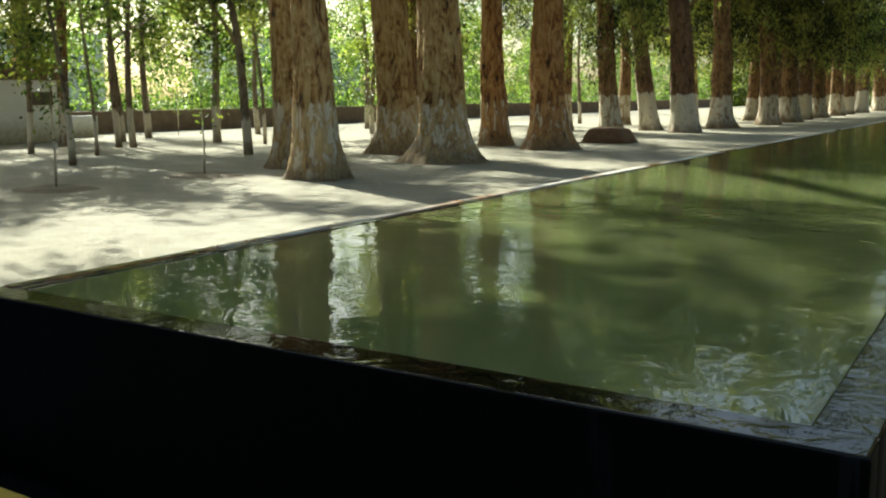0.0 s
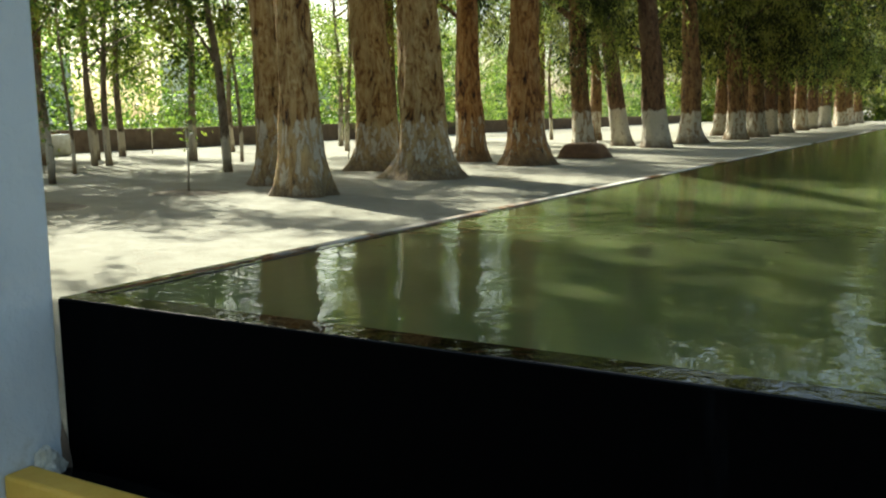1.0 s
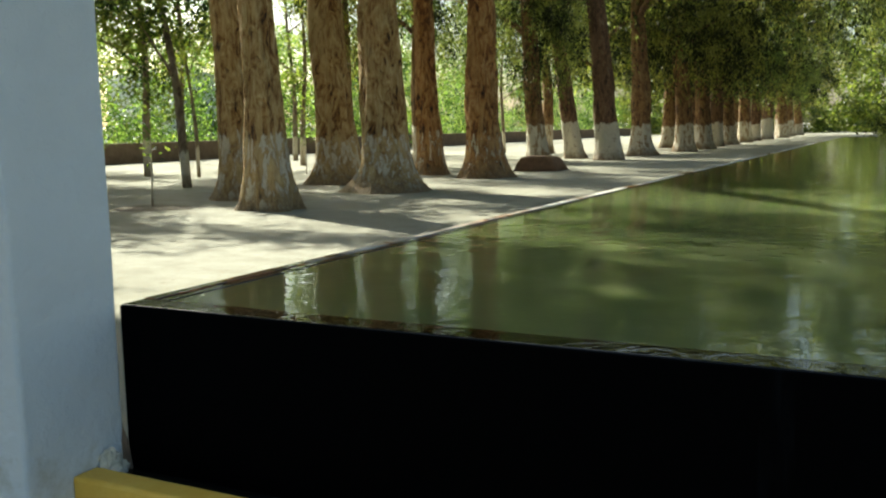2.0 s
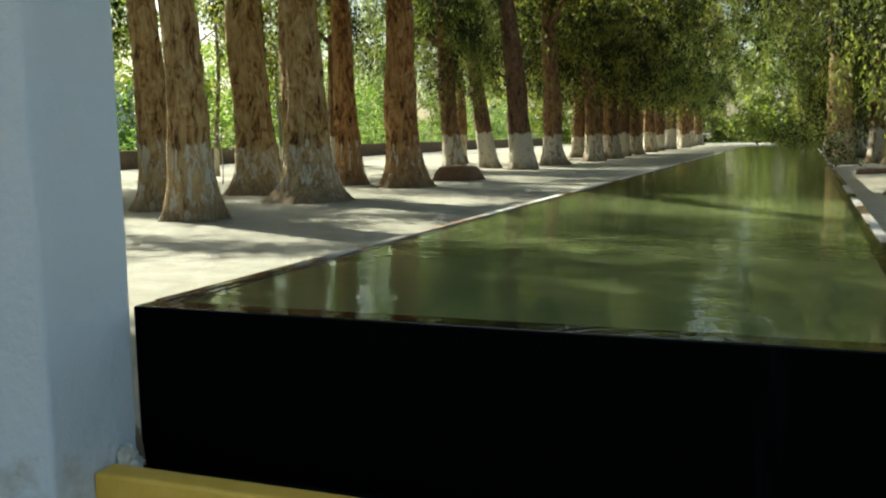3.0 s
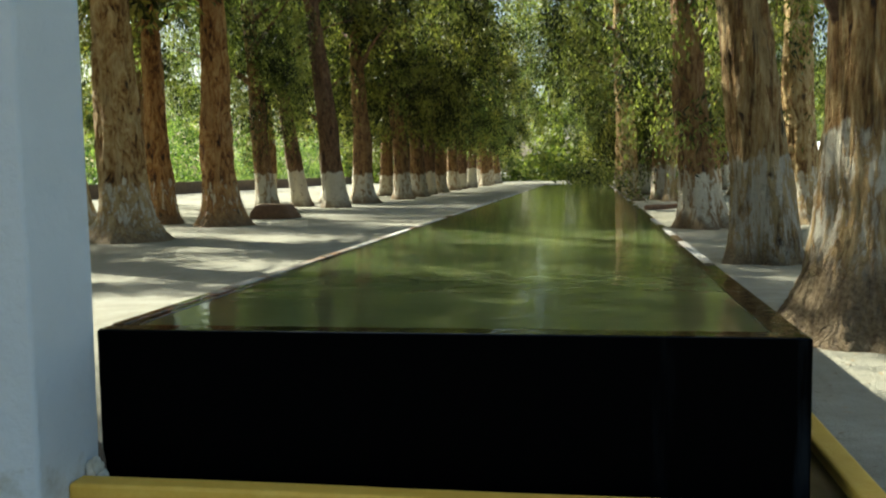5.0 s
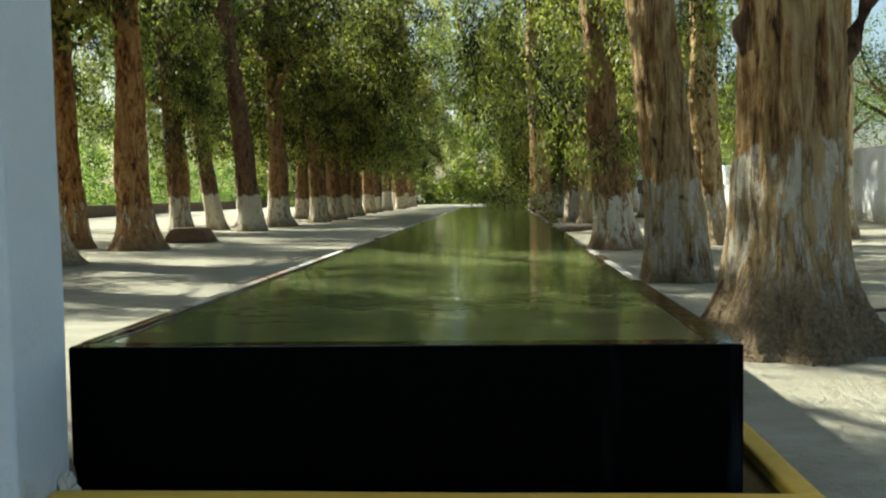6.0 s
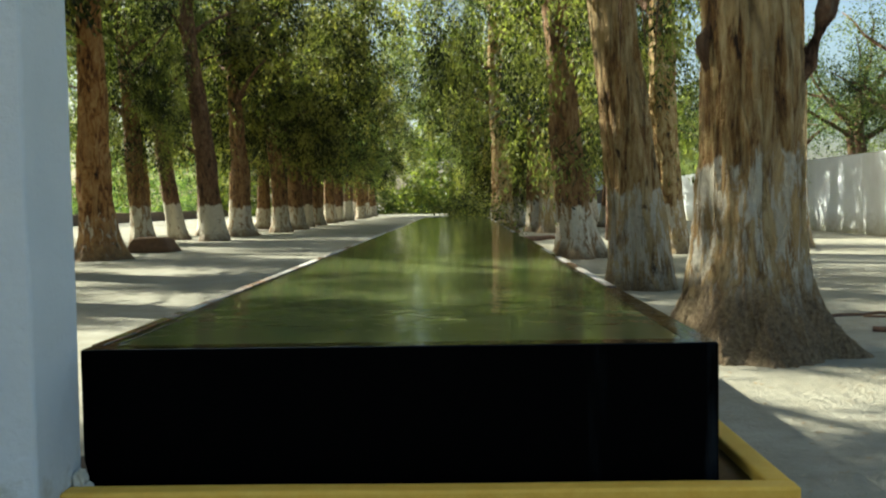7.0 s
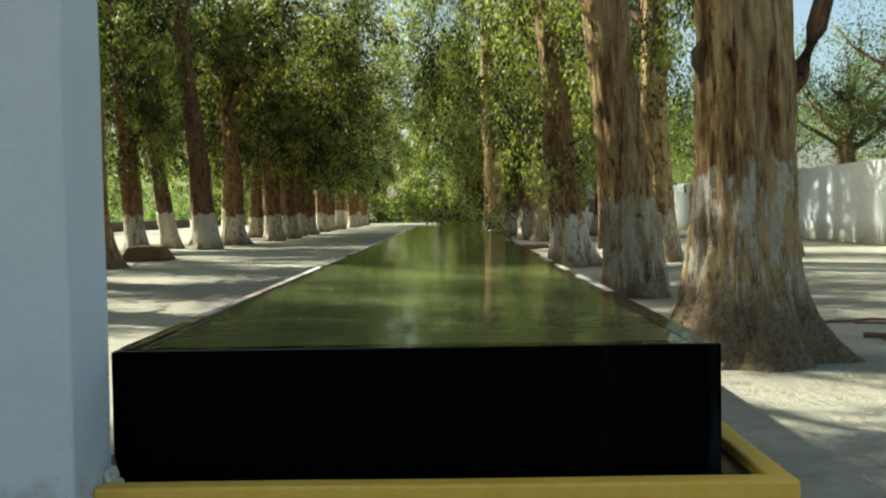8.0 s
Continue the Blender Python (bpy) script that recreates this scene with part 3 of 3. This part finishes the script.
# added trees, mostly unseen, which shade the tank's near end, grove and white wall
shade = eucalyptus(-12.5, 2.0, 0.42, (0, 0), BARK_TAN, 21, "high", "eucalyptus with tan bark and lime-washed foot", ROW_L, 0.5, 24, 30, 5)
for x, y, turn in [(-15.0, 5.3, 40), (-18.3, 5.6, 200), (-9.4, 4.5, 110), (-7.2, 2.5, 250), (-26.0, 12.4, 330), (-20.5, 1.0, 10), (-10.5, -6.5, 80), (10.3, 12.0, 200), (11.2, 23.6, 260), (12.4, 31.0, 300), (13.2, 36.5, 20), (5.6, 39.0, 90), (5.8, 45.5, 140), (9.0, -12.0, 150), (-18, -8, 70), (-35.0, 23.5, 120)]:
    copy_thing(shade, pose(x, y, 0, 0, 0, turn) @ Matrix.Diagonal((1, 1, 1.5 if x > 8 else 1.35 if x > 0 else 1.0, 1)))
copy_thing(shade, pose(-15.8, 7.6, 0, 0, 0, 15) @ Matrix.Diagonal((1, 1, 1.8, 1)))


def sapling(x, y, r, lean, seed, low, high, radius, label, n=46, height=7.0):
    t = thing("young_tree", (x, y, 0), label, "tree", "young trees in the grove")
    pts = [(lean[0] * z + 0.06 * math.sin(z + seed), lean[1] * z + 0.06 * math.cos(z * 0.8 + seed), z) for z in np.linspace(-0.05, height, 12)]
    r *= 0.75
    part("trunk", tube(pts, [r * (1.25 - 0.9 * i / 11) for i in range(12)], 10, 0.2, seed), BARK_YOUNG, t, smooth=True)
    rng = np.random.default_rng(seed + 100)
    for i, p in enumerate(limb_paths(lean, seed, 3, low, high * 0.8, radius)):
        part("limb", tube(p, [r * 0.45, r * 0.38, r * 0.3, r * 0.2, r * 0.08], 6, 0.1, seed), BARK_YOUNG, t, smooth=True)
    c = crown_centres(rng, n, low, high, radius, 0.45) + np.array((lean[0] * low, lean[1] * low, 0))
    me = leaf_mesh("crown", c, 50, (0.19, 0.19, 0.25), 0.17, 0.08, rng, 0.35)
    link_mesh("crown", me, LEAF_BRIGHT, t, "bright backlit green leaves")
    return t


grove = [(-20.5, 13.9, 0.10, (-0.02, 0)), (-15.6, 11.6, 0.09, (-0.13, 0.02)), (-24.3, 19.9, 0.13, (-0.03, 0)), (-21.3, 17.4, 0.11, (0.0, 0)), (-20.8, 17.6, 0.12, (0.0, 0)),
         (-20.5, 20.9, 0.16, (-0.01, 0)), (-14.7, 16.4, 0.14, (-0.16, 0.03)), (-18.2, 20.7, 0.07, (-0.08, 0)), (-18.2, 14.2, 0.06, (-0.02, 0)), (-26.0, 22.5, 0.15, (0.02, 0)),
         (-24.5, 27.0, 0.13, (0, 0)), (-20.0, 29.0, 0.12, (0.03, 0)), (-24.0, 34.0, 0.14, (-0.03, 0)), (-19.0, 37.0, 0.12, (0, 0)), (-25.0, 42.0, 0.13, (0, 0)), (-18.0, 45.0, 0.12, (0, 0))]
for i, (x, y, r, lean) in enumerate(grove):
    sapling(x, y, r, lean, 30 + i, 2.9 + 0.3 * (i % 3), 5.6 if i in (0, 1, 8) else 11.5, 1.7 if i in (0, 1, 8) else 2.7, ("slim young tree with lime-washed foot", "leaning young tree with lime-washed foot")[abs(lean[0]) > 0.1], 50 if i in (0, 1, 8) else 112, 5.5 if i in (0, 1, 8) else 9.5)
for i, (x, y) in enumerate([(-15.7, 23.1), (-26.5, 24.5), (-10.9, 7.9), (-10.7, 11.0)]):
    t = thing("planted_stake", (x, y, 0), "thin bare sapling staked in the dirt", "sapling", "bare saplings")
    part("stem", tube([(0, 0, -0.05), (0.03, 0, 0.6), (-0.02, 0.02, 1.2), (0.04, 0, 1.8)], [0.02, 0.018, 0.014, 0.008], 7, 0.2, i), BARK_YOUNG, t, smooth=True)
    me = leaf_mesh("leaves", [(0, 0, 1.5), (0.05, 0, 1.8), (0, 0.1, 1.2)], 30, (0.18, 0.18, 0.2), 0.11, 0.05, np.random.default_rng(i), 0.2)
    link_mesh("leaves", me, LEAF_BRIGHT, t)


# foliage beyond the grove and the walls
def thicket(name, x0, x1, y0, y1, z0, z1, trees, clumps, per, leaf, seed, material, label, width=2.6, low=0.85):
    """Far trees as one mass of single leaves: tree by tree, clump by clump, with gaps."""
    rng = np.random.default_rng(seed)
    spots = np.stack([rng.uniform(x0, x1, trees), rng.uniform(y0, y1, trees)], 1)
    tall = rng.uniform(0.65, 1.0, trees)
    pick = rng.integers(0, trees, trees * clumps)
    f = rng.uniform(0, 1, len(pick)) ** low
    w = width * (1.1 - 0.6 * f)
    c = np.stack([spots[pick, 0] + rng.normal(0, 1, len(pick)) * w * 0.6, spots[pick, 1] + rng.normal(0, 1, len(pick)) * w * 0.6, z0 + (z1 - z0) * f * tall[pick]], 1)
    me = leaf_mesh(name, c, per, (0.42, 0.42, 0.40), leaf, leaf * 0.42, rng, 0.35)
    return tagged(link_mesh(name, me, material), label, "trees", kind="stuff")


thicket("far_grove_foliage", -46, -34, 8, 165, 0.3, 13, 66, 29, 44, 0.32, 1, LEAF_BRIGHT, "bright sunlit trees beyond the low wall", low=1.5)
thicket("far_wood_foliage", -75, -50, 0, 200, 0.2, 13, 56, 32, 36, 0.5, 4, LEAF_FAR, "woods far beyond the low wall", 4.0, 1.7)
thicket("alley_end_foliage", -40, 45, 126, 150, 0.0, 20, 60, 50, 36, 0.65, 2, LEAF_FAR, "pale hazy green trees closing the alley", 4.0, 1.4)
thicket("garden_foliage", 20, 36, 18, 125, 2.0, 6.5, 40, 30, 60, 0.18, 3, LEAF_GARDEN, "trees behind the white wall")
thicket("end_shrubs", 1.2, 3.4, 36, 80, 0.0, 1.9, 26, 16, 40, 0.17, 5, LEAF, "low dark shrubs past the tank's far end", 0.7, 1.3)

# ---- walls, building ----
bm = box(16.9, 17.3, 8, 125, 0, 3.1, 0.02, 2)
tagged(part("wall_east", bm, WHITE_WALL), "high white painted wall with leaf shadows", "wall", kind="structure")
bm = box(-31.6, -31.2, 22.5, 125, 0, 0.98, 0.03, 2)
tagged(part("wall_west", bm, LOW_WALL), "low brown weathered masonry wall", "wall", kind="structure")
bm = box(-29.2, -28.9, 19.0, 22.5, 0, 0.85, 0.03, 2)
tagged(part("wall_west_return", bm, WHITE_WALL), "low whitewashed garden wall", "wall", kind="structure")

hut = thing("white_hut", (-26.6, 19.2, 0), "small white hut with a brown flat roof edge", "building")
part("wall", box(-6, 0, -9, 0, 0, 2.15, 0.02), WHITE_WALL, hut)
part("roof", box(-6.2, 0.25, -9.2, 0.25, 2.15, 2.75, 0.04), BROWN, hut, "brown roof edge")
window = part("window", box(-0.03, 0.02, -1.15, -0.35, 1.35, 1.75, 0.01), WINDOW_DARK, hut, "dark shuttered window")
part("frame", box(-0.02, 0.04, -1.21, -1.15, 1.29, 1.81, 0.006), BROWN, window)
part("frame", box(-0.02, 0.04, -0.35, -0.29, 1.29, 1.81, 0.006), BROWN, window)
part("sill", box(-0.02, 0.06, -1.15, -0.35, 1.29, 1.35, 0.006), BROWN, window)

mound = thing("earth_mound", (-8.6, 26.3, 0), "flat-topped reddish earth mound beside the path", "mound")
bm = bmesh.new()
bmesh.ops.create_cube(bm, size=1)
bmesh.ops.subdivide_edges(bm, edges=bm.edges[:], cuts=5, use_grid_fill=True)
for v in bm.verts:
    top = v.co.z + 0.5
    v.co = Vector((v.co.x * (1.5 - 0.5 * top), v.co.y * (1.3 - 0.4 * top), top * 0.46)) + noise.noise_vector(v.co * 3) * 0.05
part("soil", bm, MOUND, mound, smooth=True)

for x, y in [(-10.9, 7.9), (-10.7, 11.0)]:
    bm = bmesh.new()
    bmesh.ops.create_cone(bm, cap_ends=True, segments=28, radius1=0.85, radius2=0.5, depth=0.05)
    for v in bm.verts:
        v.co = Vector((v.co.x * (1 + 0.15 * noise.noise(v.co * 2 + Vector((x, y, 0)))), v.co.y * 0.8, v.co.z + 0.02))
    tagged(part("turned_soil", bm, SOIL), "ring of dark turned soil round a sapling", "soil", "planting rings").location = (x, y, 0)

# big tree's limb and broken stub, hanging bark strips
part("limb", tube([(0.28, -0.05, 2.45), (0.50, -0.08, 2.72), (0.66, -0.1, 3.15), (0.80, -0.1, 3.7), (1.05, 0.0, 4.6), (1.5, 0.1, 5.8), (2.2, 0.2, 7.2)], [0.12, 0.10, 0.092, 0.085, 0.075, 0.06, 0.03], 14, 0.25, 3), BARK_LIMB, big, "dark side limb", True)
part("stub", tube([(-0.36, -0.10, 2.50), (-0.42, -0.12, 2.62), (-0.45, -0.13, 2.74), (-0.50, -0.14, 2.83), (-0.49, -0.14, 2.92), (-0.43, -0.13, 3.02), (-0.36, -0.12, 3.2)], [0.02, 0.04, 0.05, 0.06, 0.055, 0.04, 0.02], 16, 0.6, 5), BARK_LIMB, big, "broken burr", True)
strip_rnd = random.Random(3)
for i in range(9):
    x0, y0, z0 = strip_rnd.uniform(-1.3, -0.5), strip_rnd.uniform(0.3, 1.4), strip_rnd.uniform(4.8, 5.6)
    ln = strip_rnd.uniform(1.0, 2.3)
    pts = [(x0 + 0.05 * math.sin(3 * f + i), y0, z0 - ln * f) for f in np.linspace(0, 1, 7)]
    part("bark_strip", tube(pts, [0.012, 0.014, 0.012, 0.014, 0.011, 0.009, 0.004], 6, 0.5, i), BARK_LIMB, big)
part("twig_limb", tube([(-0.4, 0.2, 5.1), (-0.9, 0.6, 5.3), (-1.5, 1.2, 5.5)], [0.05, 0.04, 0.03], 8, 0.2, 8), BARK_LIMB, big)

thin = thing("thin_tree", (6.9, 29.9, 0), "thin dark bare stem behind the row", "tree", ROW_R)
part("trunk", tube([(0, 0, -0.05), (0.02, 0, 1.5), (-0.03, 0, 3), (0.03, 0, 5), (0, 0, 8)], [0.15, 0.125, 0.12, 0.11, 0.07], 10, 0.2, 2), BARK_LIMB, thin, smooth=True)

# fallen branches on the dirt
for i, (x, y, a, ln, r) in enumerate([(6.4, 7.5, 8, 1.3, 0.022), (6.9, 7.2, -16, 1.2, 0.018), (6.25, 6.2, 6, 0.6, 0.035), (6.7, 6.35, 34, 0.7, 0.02), (7.4, 6.6, -30, 1.4, 0.016), (6.5, 6.0, -22, 0.9, 0.015), (4.5, 30.5, 20, 1.6, 0.10), (4.9, 32.0, 75, 1.1, 0.08)]):
    b = thing("fallen_branch", pose(x, y, 0, 0, 0, a), "dry fallen eucalyptus branch lying on the dirt", "branch", "fallen branches")
    pts = [(ln * (f - 0.5), 0.13 * math.sin(4 * f + i), r * 0.8 + 0.03 * math.sin(3 * f) * (f > 0.5)) for f in np.linspace(0, 1, 7)]
    part("wood", tube(pts, [r * 0.9, r, r * 1.05, r * 0.9, r * 0.8, r * 0.6, r * 0.25], 9, 0.3, i), LOG, b, smooth=True)

# pale house behind the right-hand row, houses and red sheet beyond the low wall
def house(name, x0, x1, y0, y1, h, wall, label, face_y, windows):
    t = thing(name, (0, 0, 0), label, "house")
    part("wall", box(x0, x1, y0, y1, 0, h, 0.03), wall, t)
    part("roof", box(x0 - 0.2, x1 + 0.2, y0 - 0.2, y1 + 0.2, h, h + 0.25, 0.03), wall, t)
    for k in range(windows):
        for z in np.arange(1.2, h - 1.2, 2.8):
            if face_y:
                c = x0 + (x1 - x0) * (k + 0.5) / windows
                part("window", box(c - 0.5, c + 0.5, y0 - 0.03, y0 + 0.05, z, z + 1.2, 0.01), WINDOW_DARK, t)
            else:
                c = y0 + (y1 - y0) * (k + 0.5) / windows
                part("window", box(x1 - 0.05, x1 + 0.03, c - 0.5, c + 0.5, z, z + 1.2, 0.01), WINDOW_DARK, t)


house("pale_house", 12.6, 16.6, 78, 90, 7.4, GREY_BLUE, "pale blue-grey house beyond the trees", True, 2)
house("white_house", -66, -56, 34, 44, 6.0, WHITE_WALL, "white two-storey house beyond the grove", False, 4)
house("white_house", -64, -55, 60, 74, 6.5, WHITE_WALL, "white house half hidden by foliage", False, 4)
shed = thing("red_shed", (-36.5, 24, 0), "low shed with a red sheet roof beyond the wall", "shed")
part("wall", box(-1.5, 1.5, -5.5, 0.2, 0, 1.15, 0.02), WHITE_WALL, shed)
part("roof", box(-1.8, 1.8, -6, 0.5, 1.15, 1.38, 0.03), RED_PAINT, shed, "red sheet roof")

# trees with dark crooked limbs behind the white wall
garden_rnd = random.Random(9)
for i, (x, y) in enumerate([(21.0, 41.5), (22.5, 46), (20.5, 35), (23, 55), (21.5, 66), (22, 30)]):
    t = thing("garden_tree", (x, y, 0), "dark crooked tree behind the white wall", "tree", "trees behind the wall")
    t.scale = (1.35, 1.35, 1.6)
    part("trunk", tube([(0, 0, -0.1), (0.1, 0, 1.5), (-0.1, 0.1, 3.0), (0.1, 0, 4.0)], [0.24, 0.2, 0.17, 0.13], 10, 0.3, i), BARK_LIMB, t, smooth=True)
    tips = []
    for k in range(7):
        a = k * 2.1 + i
        p = Vector((0, 0, 2.6 + 0.2 * k))
        d = Vector((math.cos(a), math.sin(a), garden_rnd.uniform(0.5, 1.1)))
        pts = [p]
        for j in range(6):
            d = (d + noise.noise_vector(Vector((i * 3.1, k * 2.3, j * 1.7))) * 0.55).normalized()
            p = p + d * 0.62
            pts.append(p)
            tips.append(p)
        part("limb", tube(pts, [0.10, 0.085, 0.07, 0.055, 0.045, 0.03, 0.015], 7, 0.2, k), BARK_LIMB, t, smooth=True)
    rng = np.random.default_rng(60 + i)
    pick = np.array([tuple(p) for p in tips])[rng.integers(0, len(tips), 190)] + rng.normal(0, 0.30, (190, 3))
    me = leaf_mesh("crown", pick, 44, (0.24, 0.24, 0.2), 0.10, 0.045, rng, 0.2)
    link_mesh("crown", me, LEAF_GARDEN, t, "sparse small grey-green leaves")

# litter: single dry leaves and crumbs of bark on the dirt
rng = np.random.default_rng(77)
n = 9000
px = np.concatenate([rng.uniform(-16, -0.3, n), rng.uniform(2.9, 9.5, n // 2)])
py = np.concatenate([rng.uniform(0.5, 34, n), rng.uniform(-1, 26, n // 2)])
flat = leaf_mesh("leaf_litter", np.stack([px, py, np.full(len(px), 0.006)], 1), 1, (0.02, 0.02, 0.001), 0.065, 0.018, rng, 0.0)
co = np.empty(len(flat.vertices) * 3)
flat.vertices.foreach_get("co", co)
co = co.reshape(-1, 3)
co[:, 2] = 0.006 + np.clip(co[:, 2] * 0.12, -0.003, 0.012)
flat.vertices.foreach_set("co", co.ravel())
tagged(link_mesh("leaf_litter", flat, LITTER), "scattered dry eucalyptus leaves on the dirt", "leaves", kind="stuff")
